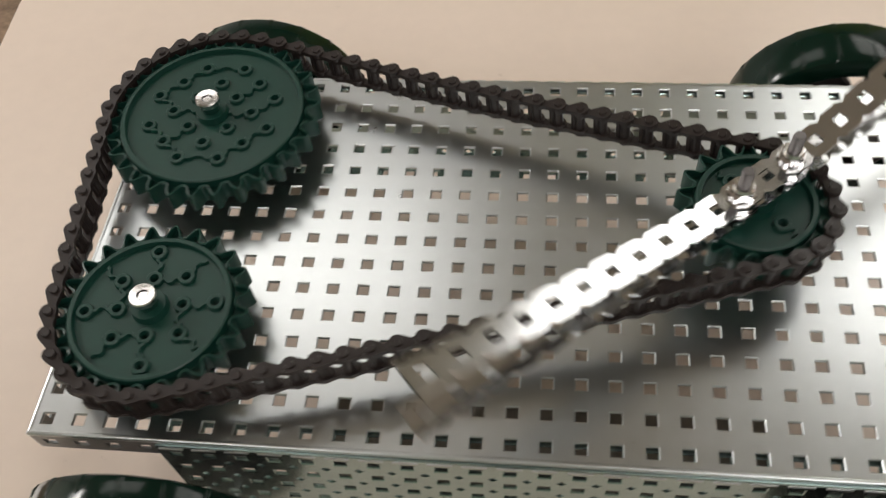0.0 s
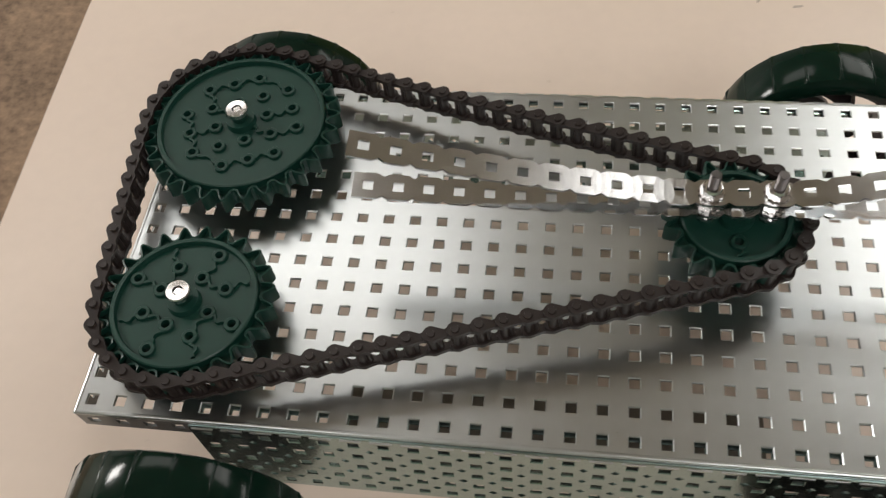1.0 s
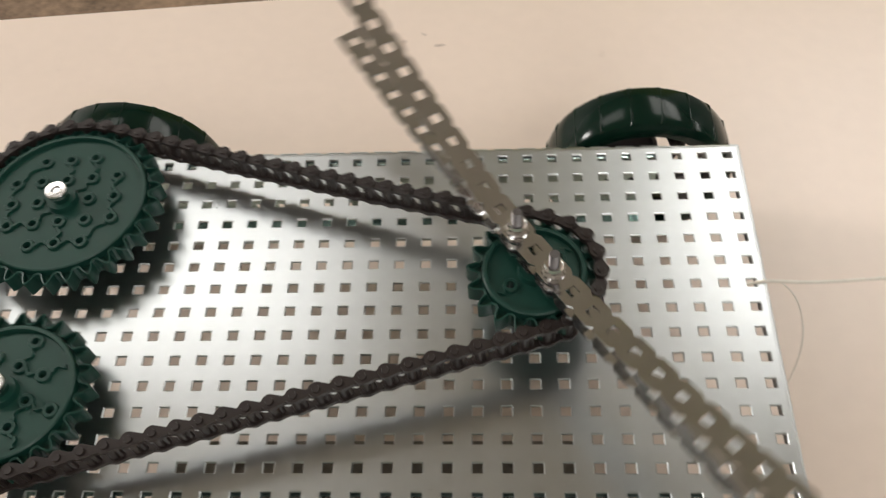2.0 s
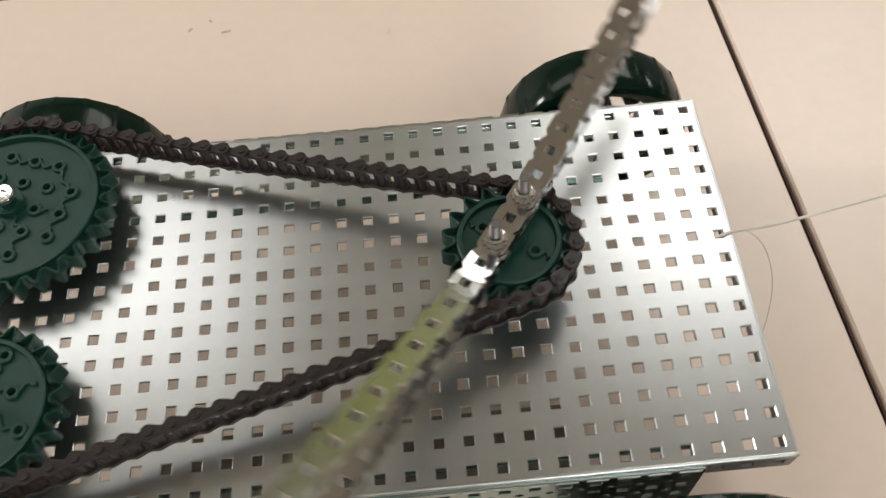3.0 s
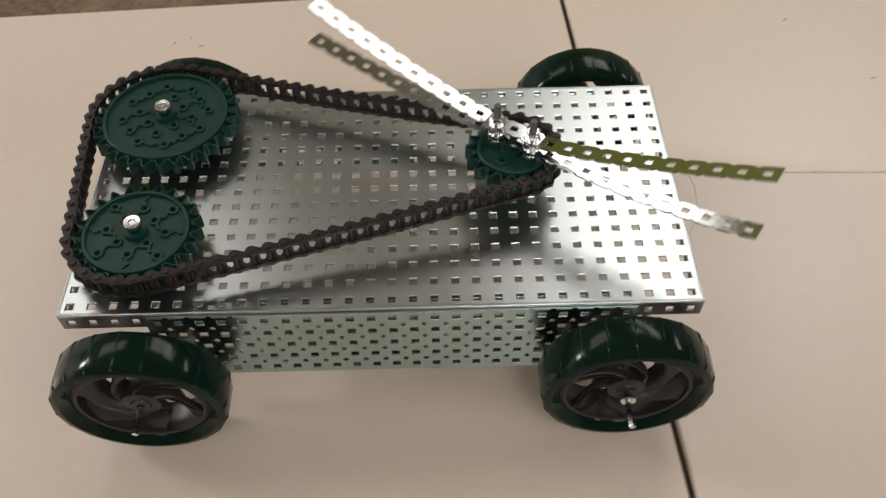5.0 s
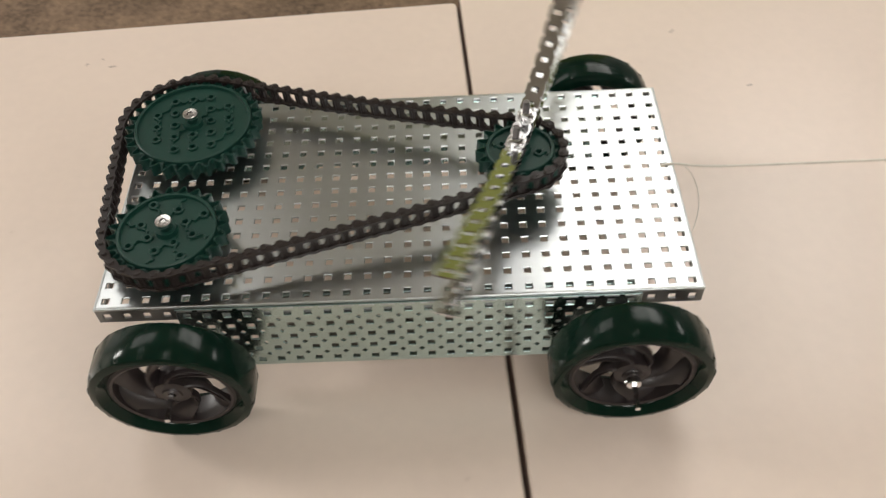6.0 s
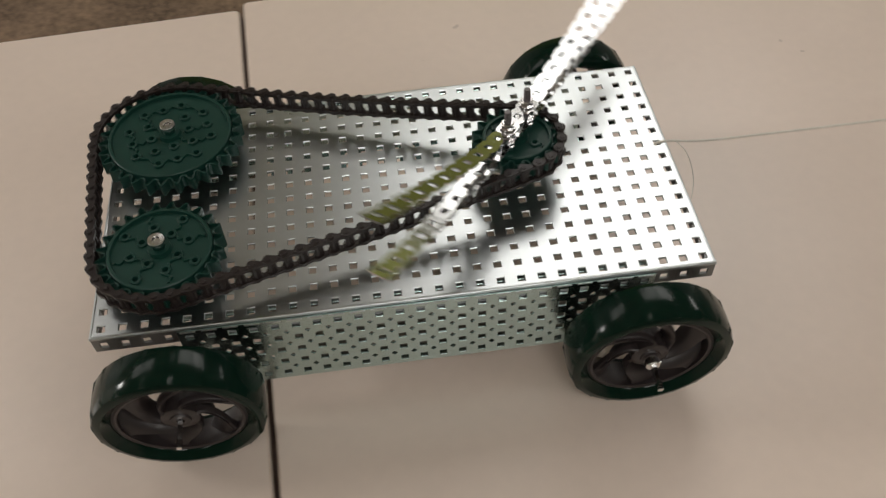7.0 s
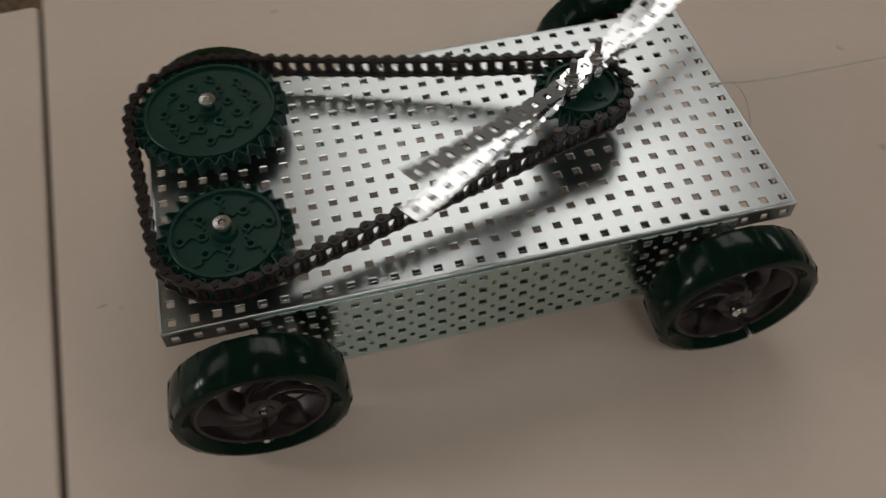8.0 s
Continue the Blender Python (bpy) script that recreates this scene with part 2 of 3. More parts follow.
def deck():
    bm = bmesh.new()
    perforated(bm, NX, NY, DEPTH, lambda u, v, w: (u, v, w))
    finish_rim(bm, None)
    return part("deck_plate", bm, STEEL, vehicle, "large perforated zinc-plated steel deck plate")


def flange(y, sign, name="deck_flange"):
    """The folded rim below the deck's long edge."""
    bm = bmesh.new()
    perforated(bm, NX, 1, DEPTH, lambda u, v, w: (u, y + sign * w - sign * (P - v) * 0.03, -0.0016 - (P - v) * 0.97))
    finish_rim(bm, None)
    ob = part(name, bm, FLANGE, vehicle, "dull folded steel rim, colour darkened for shade")
    bm = bmesh.new()
    tube(bm, 0.0013, 0.0013, 0, NX * P, 12, Matrix.Translation((0, y - sign * 0.0009, -0.0011)) @ pose(0, 0, 0, 0, 90, 0))
    part("fold_edge", bm, STEEL, ob, "bright rounded fold", smooth=True)
    return ob


def end_flange(x, sign):
    bm = bmesh.new()
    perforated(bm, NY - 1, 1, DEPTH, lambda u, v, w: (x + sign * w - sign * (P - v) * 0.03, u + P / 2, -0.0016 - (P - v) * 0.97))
    # FLANGE carries the end rim's shade in its base colour.
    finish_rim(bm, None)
    ob = part("end_flange", bm, FLANGE, vehicle, "dull folded steel rim, colour darkened for shade")
    bm = bmesh.new()
    tube(bm, 0.0013, 0.0013, 0, NY * P, 12, Matrix.Translation((x - sign * 0.0009, 0, -0.0011)) @ pose(0, 0, 0, -90, 0, 0))
    part("fold_edge", bm, STEEL, ob, "bright rounded fold", smooth=True)
    return ob


deck()
LONG, WIDE = NX * P, NY * P
flange(-0.0002, -1)
flange(WIDE + 0.0002, 1)
end_flange(-0.0002, -1)
end_flange(LONG + 0.0002, 1)

COLS = 23
RAIL_X = 4 * P


def rail(y, sign):
    """A side channel with five rows of square holes and small diamonds between; scalloped edges."""
    bm = bmesh.new()
    perforated(bm, COLS, 5, DEPTH, lambda u, v, w: (RAIL_X + u, y + sign * w, -0.0022 - 5 * P + v), diamond=0.0021)
    finish_rim(bm, None)
    ob = part("side_channel", bm, PANEL, vehicle, "perforated steel side channel with square and diamond holes")
    bm = bmesh.new()
    for k in range(COLS):
        box(bm, RAIL_X + (k + 0.13) * P, y + sign * 0.0001, -0.0029, RAIL_X + (k + 0.87) * P, y + sign * 0.0008, -0.0019, 0.0003)
    part("channel_edge", bm, STEEL, ob, "bright scalloped edge of the channel")
    for k, z in enumerate((-0.0036, -0.0010 - 5 * P)):
        bm = bmesh.new()
        perforated(bm, COLS, 1, DEPTH, lambda u, v, w: (RAIL_X + u, y - sign * (0.0012 + v), z + w))
        finish_rim(bm, None)
        part("channel_lip", bm, PANEL, ob)
    return ob


rail(-0.0017, -1)
rail(WIDE + 0.0017, 1)

def hole_backing():
    bm = bmesh.new()
    # Added block, no known part: stops light showing through channel and deck holes.
    box(bm, 0.100, 0.010, -0.066, 0.296, 0.048, -0.042, 0.003)
    part("hole_backing", bm, BACKING, vehicle, "unseen grey-brown block added under the deck to darken its holes")


hole_backing()

# ---- wheels ----
R_WHEEL = 0.0516
AXLE_Z = -TOP + R_WHEEL
WHEEL_X = (3.5 * P, 26.5 * P)
FACE = 0.0125  # half the tyre's width


def spiral(turn, f, hand):
    """The angle of a spoke's ridge at the share f of its way from hub to rim."""
    return turn + hand * 1.05 * math.sin(f * math.pi / 2) ** 1.2


def tube_of_rows(bm, rows):
    for a, b in zip(rows, rows[1:]):
        n = len(a)
        for q in range(n):
            bm.faces.new((a[q], a[(q + 1) % n], b[(q + 1) % n], b[q]))
    bm.faces.new(rows[0])
    bm.faces.new(rows[-1][::-1])


def swirl_spoke(bm, turn, r0, r1, hand):
    """A curved rounded ridge that sweeps from the hub to the rim ring."""
    rows, n = [], 11
    for k in range(n):
        f = k / (n - 1)
        r, a = r0 + (r1 - r0) * f, spiral(turn, f, hand)
        half = 0.0014 / r
        top = 0.0068 - 0.0026 * math.sin(f * math.pi)
        rows.append([bm.verts.new((r * math.cos(a + q * half), r * math.sin(a + q * half), z)) for q, z in ((-1, 0.001), (-1, top - 0.0008), (-0.4, top), (0.4, top), (1, top - 0.0008), (1, 0.001))])
    tube_of_rows(bm, rows)


def fan_blade(bm, turn, r0, r1, hand):
    """The broad curved web that falls away behind a ridge, wider towards the rim."""
    rows, n = [], 11
    for k in range(n):
        f = k / (n - 1)
        r, a = r0 + (r1 - r0) * f, spiral(turn, f, hand)
        wide = hand * (0.34 + 0.28 * f)
        rows.append([bm.verts.new((r * math.cos(a + wide * q), r * math.sin(a + wide * q), z)) for q, z in ((0, 0.0062), (0.35, 0.0050), (0.7, 0.0012), (1, -0.0052), (1, -0.0064), (0.7, -0.0002), (0.35, 0.0036), (0, 0.0048))])
    tube_of_rows(bm, rows)


def tyre_mesh():
    bm = bmesh.new()
    w, v, R = FACE, FACE + 0.0035, R_WHEEL
    lathe(bm, [(0.0408, -v + 0.0006), (R - 0.0060, -v), (R - 0.0034, -v + 0.0004), (R - 0.0013, -v + 0.0016), (R - 0.0002, -v + 0.0045), (R + 0.0003, -0.003), (R + 0.0003, 0.003), (R - 0.0002, w - 0.0045), (R - 0.0013, w - 0.0016), (R - 0.0034, w - 0.0004), (R - 0.0060, w), (0.0408, w - 0.0042), (0.0396, w - 0.006), (0.0396, -v + 0.003)], 96)
    return mesh_of(bm, TYRE, True)


def tread_mesh():
    """A low rib with sloping flanks across the tread."""
    bm = bmesh.new()
    lo, hi = R_WHEEL - 0.0014, R_WHEEL + 0.00045
    rows = []
    for z, q in ((-0.0147, 0.2), (-0.0125, 0.9), (0.0, 1.0), (0.0090, 0.9), (0.0112, 0.2)):
        top = lo + (hi - lo) * q
        rows.append([bm.verts.new(v) for v in ((lo, -0.0016, z), (top - 0.0001, -0.0005, z), (top, 0, z), (top - 0.0001, 0.0005, z), (lo, 0.0016, z))])
    tube_of_rows(bm, rows)
    return mesh_of(bm, TYRE, True)


def rim_mesh(hand):
    """Rim ring, hub and six swept spokes with their webs; hand is the sense of the sweep."""
    bm = bmesh.new()
    lathe(bm, [(0.0366, -0.0108), (0.0384, -0.0116), (0.0400, -0.0108), (0.0400, 0.0072), (0.0384, 0.0082), (0.0366, 0.0074), (0.0374, 0.004), (0.0374, -0.006)], 72)
    lathe(bm, [(0.0026, -0.0105), (0.0060, -0.0105), (0.0066, -0.0095), (0.0112, -0.0085), (0.0118, -0.006), (0.0118, 0.006), (0.0112, 0.0064), (0.0066, 0.0068), (0.0060, 0.0079), (0.0026, 0.0079)], 40)
    for k in range(6):
        swirl_spoke(bm, 2 * math.pi * k / 6, 0.0112, 0.0376, hand)
        fan_blade(bm, 2 * math.pi * k / 6, 0.0112, 0.0376, hand)
    return mesh_of(bm, RIM, True)


def shaft_mesh(length):
    bm = bmesh.new()
    box(bm, -0.0016, -0.0016, 0, 0.0016, 0.0016, length, 0.0003)
    return mesh_of(bm, CHROME)


def collar_mesh():
    bm = bmesh.new()
    lathe(bm, [(0.0017, 0), (0.0042, 0), (0.0047, 0.0006), (0.0047, 0.0058), (0.0042, 0.0064), (0.0017, 0.0064)], 28)
    tube(bm, 0.0014, 0.0014, 0.0044, 0.0056, 12, Matrix.Translation((0, 0, 0.0032)) @ pose(0, 0, 0, 90, 0, 0))
    return mesh_of(bm, CHROME, True)


tread_data = tread_mesh()
tyre_data, collar_data = tyre_mesh(), collar_mesh()
rim_data = {1: rim_mesh(1), -1: rim_mesh(-1)}
short_shaft, long_shaft = shaft_mesh(0.052), shaft_mesh(0.057)
wheels = []
for wx in WHEEL_X:
    rear = wx == WHEEL_X[0]
    for wy, side in ((-0.0290 if rear else -0.0270, 1), (WIDE + 0.0245, -1)):
        wheel = part("wheel", tyre_data, None, vehicle, "glossy dark green rubber wheel with swirled brown-black spokes")
        part("rim", rim_data[(-1 if rear else 1) * side], None, wheel, "brown-black plastic rim with swirled spokes")
        for k in range(20):
            part("tread_bar", tread_data, None, wheel, at=pose(0, 0, 0, 0, 0, 18 * k))
        if not (rear and side == 1):
            part("shaft_collar", collar_data, None, wheel, "bright steel shaft collar", pose(0, 0, 0.0080))
        part("shaft", short_shaft if rear else long_shaft, None, wheel, "square steel shaft", pose(0, 0, -0.026))
        wheels.append((wheel, wx, wy, side))
CAMBER = {1: 2.5, -1: 0.0}  # the wheels hang a little loose on their shafts
WHEEL_PHASE = {1: -12.0, -1: 0.0}


def wheel_pose(wx, wy, side, turn):
    """The wheel's own z points outwards, away from the deck."""
    return pose(wx, wy, AXLE_Z, (90 + CAMBER[side]) * side, 0, 0) @ pose(0, 0, 0, 0, 0, WHEEL_PHASE[side] - turn * side)


# ---- sprockets ----
PITCH = 0.00978
GEARS = {"big": (Vector((3.5 * P, 11.5 * P, 0)), 30), "small": (Vector((3.5 * P, 3.5 * P, 0)), 24), "rotor": (Vector((21.5 * P, 7.5 * P, 0)), 18)}
GEAR_Z0, GEAR_Z1 = 0.0125, 0.0235
CHAIN_Z = 0.5 * (GEAR_Z0 + GEAR_Z1)
LIFT = {"big": 0.0, "small": 0.0, "rotor": 0.0105}  # the rotor runs higher, so the chain climbs to it


def gear_radius(teeth):
    return PITCH / (2 * math.sin(math.pi / teeth))


def gear_mesh(teeth, pegs):
    """A toothed plastic sprocket: hollow thin-walled teeth, a rim ring, a sunken web pierced by ringed holes and a hub."""
    bm = bmesh.new()
    r = gear_radius(teeth)

    def outline(inset):
        pts = []
        for k in range(teeth):
            for f, q in ((-0.50, -0.0042), (-0.34, -0.0036), (-0.22, -0.0010), (-0.09, 0.0011), (0.0, 0.0016), (0.09, 0.0011), (0.22, -0.0010), (0.34, -0.0036)):
                a = 2 * math.pi * (k + 0.5 + f * (1 - inset * 160)) / teeth if abs(f) < 0.5 else 2 * math.pi * (k + 0.5 + f) / teeth
                q -= inset
                pts.append(((r + q) * math.cos(a), (r + q) * math.sin(a)))
        return pts
    pts, wall = outline(0.0), outline(0.0009)
    n = len(pts)

    def ring(rad, z):
        return [bm.verts.new((rad * math.cos(math.atan2(y, x)), rad * math.sin(math.atan2(y, x)), z)) for x, y in pts]

    def flat(shape, z):
        return [bm.verts.new((x, y, z)) for x, y in shape]
    inner = r - 0.0078
    web, under = GEAR_Z1 - 0.0018, GEAR_Z0 + 0.003
    rows = [ring(inner, under), ring(inner, GEAR_Z0), ring(r - 0.0056, GEAR_Z0), flat(pts, GEAR_Z0 + 0.0006), flat(pts, GEAR_Z1 - 0.0010), flat(wall, GEAR_Z1 - 0.0008), flat(wall, GEAR_Z1 - 0.0040),
            ring(r - 0.0054, GEAR_Z1 - 0.0040), ring(r - 0.0056, GEAR_Z1), ring(r - 0.0062, GEAR_Z1 + 0.0005), ring(inner, GEAR_Z1 + 0.0005), ring(inner - 0.0004, web)]
    for a, b in zip(rows, rows[1:]):
        for i in range(n):
            bm.faces.new((a[i], a[(i + 1) % n], b[(i + 1) % n], b[i]))
    holes = {}
    for z, loop in ((web, rows[-1]), (under, rows[0])):
        edges = {e for v in loop for e in v.link_edges if e.other_vert(v) in set(loop)}
        for p, (px, py) in enumerate(pegs):
            vs = [bm.verts.new((px + 0.0018 * math.cos(2 * math.pi * k / 14), py + 0.0018 * math.sin(2 * math.pi * k / 14), z)) for k in range(14)]
            edges |= {bm.edges.new((vs[k], vs[(k + 1) % 14])) for k in range(14)}
            holes.setdefault(p, []).append(vs)
        bmesh.ops.triangle_fill(bm, edges=list(edges), use_beauty=True)
    for top, low in holes.values():
        for k in range(14):
            bm.faces.new((top[k], top[(k + 1) % 14], low[(k + 1) % 14], low[k]))
    return bm


WEB = GEAR_Z1 - 0.0018


def ring_mesh():
    """The raised lip round a hole."""
    bm = bmesh.new()
    lathe(bm, [(0.0019, -0.0003), (0.0036, -0.0003), (0.0034, 0.0013), (0.0031, 0.0016), (0.0019, 0.0016)], 18)
    return mesh_of(bm, GREEN, True)


def rib(ax, ay, bx, by):
    """A raised moulding line that runs from hole to hole with a small swerve."""
    bm = bmesh.new()
    a, b = Vector((ax, ay)), Vector((bx, by))
    d = (b - a).normalized()
    side = Vector((-d.y, d.x))
    rows, n = [], 12
    for k in range(n + 1):
        f = k / n
        bend = 0.0017 * max(0.0, min(1.0, (f - 0.22) / 0.2, (0.82 - f) / 0.2))
        p = a + d * 0.0024 + (b - a - d * 0.0048) * f + side * bend
        rows.append([bm.verts.new((*(p + side * q), z)) for q, z in ((-0.0011, WEB - 0.0004), (-0.0007, WEB + 0.0014), (0.0007, WEB + 0.0014), (0.0011, WEB - 0.0004))])
    tube_of_rows(bm, rows)
    return bm


ring_data = ring_mesh()


def build_gear(key, name, label):
    centre, teeth = GEARS[key]
    reach = {"big": lambda x, y: 0 < abs(x) + abs(y) < 4, "small": lambda x, y: 0 < abs(x) + abs(y) < 3, "rotor": lambda x, y: abs(x) + abs(y) == 1}[key]
    grid = [(x, y) for x in range(-2, 3) for y in range(-2, 3) if reach(x, y)]
    if key == "big":
        joins = [((2, -1), (1, -2)), ((2, 0), (2, -1)), ((2, 1), (2, 0)), ((0, -2), (0, -1)), ((-1, -2), (-1, -1)), ((-1, -1), (-0.3, -0.3)), ((2, 1), (1, 1)), ((1, 1), (0.3, 0.3)), ((1, 2), (0, 2)), ((0, 1), (0, 2)),
                 ((0, 2), (-1, 2)), ((-1, 2), (-2, 1)), ((-2, 1), (-2, 0)), ((-2, 0), (-2, -1)), ((-1, 1), (-1.3, 1.3))]
    elif key == "small":
        joins = [((0, 2), (0, 1)), ((1, 1), (0, 1)), ((2, 0), (1, 0)), ((1, -1), (1, 0)), ((0, -2), (0, -1)), ((-1, -1), (0, -1)), ((-2, 0), (-1, 0)), ((-1, 1), (-1, 0)), ((1, 1), (1.7, 1.7)), ((-1, -1), (-1.7, -1.7)), ((-1, 1), (-1.7, 1.7)), ((1, -1), (1.7, -1.7))]
    else:
        joins = [((0, 1), (0, 1.7)), ((0, -1), (0, -1.7))]
    cells = [(x * P, y * P) for x, y in grid]
    gear = part(name, gear_mesh(teeth, cells), GREEN, vehicle, label, smooth=True)
    for cx, cy in cells:
        part("hole_ring", ring_data, None, gear, at=pose(cx, cy, WEB))
    for (ax, ay), (bx, by) in joins:
        part("rib", rib(ax * P, ay * P, bx * P, by * P), GREEN, gear)
    bm = bmesh.new()
    tube(bm, 0.0075, 0.0068, WEB - 0.0002, WEB + 0.0030, 28)
    part("hub", bm, GREEN, gear, smooth=True)
    bm = bmesh.new()
    lathe(bm, [(0.0016, GEAR_Z1 - 0.001), (0.0036, GEAR_Z1 - 0.001), (0.0042, 0.0272), (0.0038, 0.0284), (0.0016, 0.0284)], 24)
    part("spacer", bm, GREEN, gear)
    if key != "rotor":
        bm = bmesh.new()
        lathe(bm, [(0.0023, 0.0285), (0.0046, 0.0285), (0.0052, 0.0290), (0.0053, 0.0312), (0.0049, 0.0318), (0.0023, 0.0316)], 36)
        box(bm, -0.0016, -0.0016, 0.024, 0.0016, 0.0016, 0.0308)
        part("shaft_collar", bm, COLLAR, gear, "bright steel shaft collar", smooth=True)
    bm = bmesh.new()
    box(bm, -0.0016, -0.0016, -0.030 - LIFT[key], 0.0016, 0.0016, 0.0265)
    part("shaft", bm, CHROME, gear)
    bm = bmesh.new()
    low = 0.0003 - LIFT[key]
    lathe(bm, [(0.0018, low), (0.0055, low), (0.0055, low + 0.0027), (0.0040, low + 0.0033), (0.0040, GEAR_Z0 + 0.0008), (0.0018, GEAR_Z0 + 0.0008)], 28)
    part("bearing", bm, GREEN, gear)
    return gear


big_gear = build_gear("big", "sprocket", "large dark green plastic sprocket with ringed holes")
small_gear = build_gear("small", "sprocket", "medium dark green plastic sprocket with ringed holes")
rotor = build_gear("rotor", "rotor_sprocket", "small dark green sprocket carrying two long steel bars")


# ---- the spinning bars ----
def bent_bar(n, rise_plus, rise_minus, z0, spread_plus, spread_minus):
    """A scalloped bar with square holes, bent upwards towards its ends."""
    def height(x):
        flat = 0.02
        d = max(0.0, abs(x) - flat)
        top = n * P / 2 - flat
        r = rise_plus if x > 0 else rise_minus
        return z0 + r * (d / top) ** (spread_plus if x > 0 else spread_minus)
    bm = bmesh.new()
    thick = 0.0011
    def V(x, y, w):
        e = 0.0005
        s = (height(x + e) - height(x - e)) / (2 * e)
        q = math.hypot(1, s)
        shrink = 1.0 - 0.25 * min(0.3, abs(s)) ** 2
        return bm.verts.new((x * shrink - s / q * w, y, height(x) + w / q))
    hw = P / 2 * 0.98
    for k in range(n):
        c = (k - (n - 1) / 2) * P
        neck = hw * 0.76
        first, last = k == 0, k == n - 1
        L = [(-0.5, -(hw if first else neck)), (-0.30, -hw), (0.30, -hw), (0.5, -(hw if last else neck)), (0.5, (hw if last else neck)), (0.30, hw), (-0.30, hw), (-0.5, (hw if first else neck))]
        L = [(c + a * P, y) for a, y in L]
        g = HOLE
        I = [(c - g, -g), (c + g, -g), (c + g, g), (c - g, g)]
        for w in (0.0, thick):
            o = [V(x, y, w) for x, y in L]
            i = [V(x, y, w) for x, y in I]
            for f in ((o[1], o[2], i[1], i[0]), (o[2], o[3], i[1]), (o[3], o[4], i[2], i[1]), (o[4], o[5], i[2]), (o[5], o[6], i[3], i[2]), (o[6], o[7], i[3]), (o[7], o[0], i[0], i[3]), (o[0], o[1], i[0])):
                bm.faces.new(f)
        for a, b in zip(I, I[1:] + I[:1]):
            bm.faces.new((V(*a, 0), V(*b, 0), V(*b, thick), V(*a, thick)))
        for q in (0, 1, 2, 4, 5, 6) + ((3,) if last else ()) + ((7,) if first else ()):
            a, b = L[q], L[(q + 1) % 8]
            bm.faces.new((V(*a, 0), V(*b, 0), V(*b, thick), V(*a, thick)))
    bmesh.ops.remove_doubles(bm, verts=bm.verts, dist=1e-6)
    return bm


LOW_Z, HIGH_Z = 0.0304, 0.0383
part("lower_bar", bent_bar(25, 0.0105, 0.0122, LOW_Z, 1.5, 3.0), BAR, rotor, "long scalloped bright steel bar")
part("upper_bar", bent_bar(25, 0.0308, 0.0471, HIGH_Z, 1.3, 1.3), BAR, rotor, "long scalloped steel bar bent up at its ends")


def nut(bm, z0, z1):
    tube(bm, 0.0046, 0.0046, z0, z1 - 0.001, 6)
    star = [((0.0053 if k % 2 else 0.0046) * math.cos(2 * math.pi * k / 28), (0.0053 if k % 2 else 0.0046) * math.sin(2 * math.pi * k / 28)) for k in range(28)]
    prism(bm, star, z0 - 0.0002, z0 + 0.0008)
    tube(bm, 0.0040, 0.0034, z1 - 0.001, z1, 18)


for sx in (-1, 1):
    at = Matrix.Translation((sx * P, 0, 0))
    bm = bmesh.new()
    tube(bm, 0.0020, 0.0020, GEAR_Z0, 0.0520, 14)
    for k in range(14):
        lathe(bm, [(0.0019, 0.0405 + k * 0.0008), (0.0023, 0.0409 + k * 0.0008), (0.0019, 0.0412 + k * 0.0008)], 12)
    part("screw", bm, THREAD, rotor, "dark threaded screw", at)
    for z0, z1 in ((0.0256, 0.0299), (0.0313, 0.0355), (0.0398, 0.0440)):
        bm = bmesh.new()
        nut(bm, z0, z1)
        part("nut", bm, CHROME, rotor, "bright steel lock nut", at)

# ---- the chain loop ----
SLACK = {"big": 0.0010, "small": 0.0010, "rotor": 0.0006}  # the loose chain rides high on the large sprockets


def loop_of():
    """The chain's way round the three sprockets, as pieces of (length, function of distance -> place and heading)."""
    order = ["big", "small", "rotor"]
    cs = [(GEARS[k][0].xy, gear_radius(GEARS[k][1]) + SLACK[k]) for k in order]
    tang = []
    for (c0, r0), (c1, r1) in zip(cs, cs[1:] + cs[:1]):
        d = c1 - c0
        base, turn = math.atan2(d.y, d.x), math.asin((r1 - r0) / d.length)
        n = base - math.pi / 2 - turn
        u = Vector((math.cos(n), math.sin(n)))
        tang.append((c0 + u * r0, c1 + u * r1, n))
    pieces = []
    sags = (0.0, 0.0010, 0.0032)
    for i, (c, r) in enumerate(cs):
        sag = sags[i]
        a0, a1 = tang[i - 1][2], tang[i][2]
        sweep = (a1 - a0) % (2 * math.pi)
        z0, z1 = CHAIN_Z + LIFT[order[i]], CHAIN_Z + LIFT[order[(i + 1) % 3]]
        pieces.append((r * sweep, lambda s, c=c, r=r, a0=a0, z0=z0: Vector((c.x + r * math.cos(a0 + s / r), c.y + r * math.sin(a0 + s / r), z0))))
        p0, p1, _ = tang[i]
        d = (p1 - p0).length
        pieces.append((d, lambda s, p0=p0, p1=p1, d=d, z0=z0, z1=z1, sag=sag: Vector((*p0.lerp(p1, s / d), z0 + (z1 - z0) * s / d - 4 * sag * s / d * (1 - s / d)))))
    return pieces


LOOP = loop_of()
TOTAL = sum(p[0] for p in LOOP)
LINKS = round(TOTAL / PITCH)
STEP = TOTAL / LINKS


def on_loop(s, belly):
    s %= TOTAL
    for length, place in LOOP:
        if s <= length:
            p = place(s)
            p.x -= belly * max(0.0, min(1.0, (3.5 * P - p.x) / 0.045))  # the loose run bellies out at the rear
            return p
        s -= length
    return LOOP[0][1](0.0)


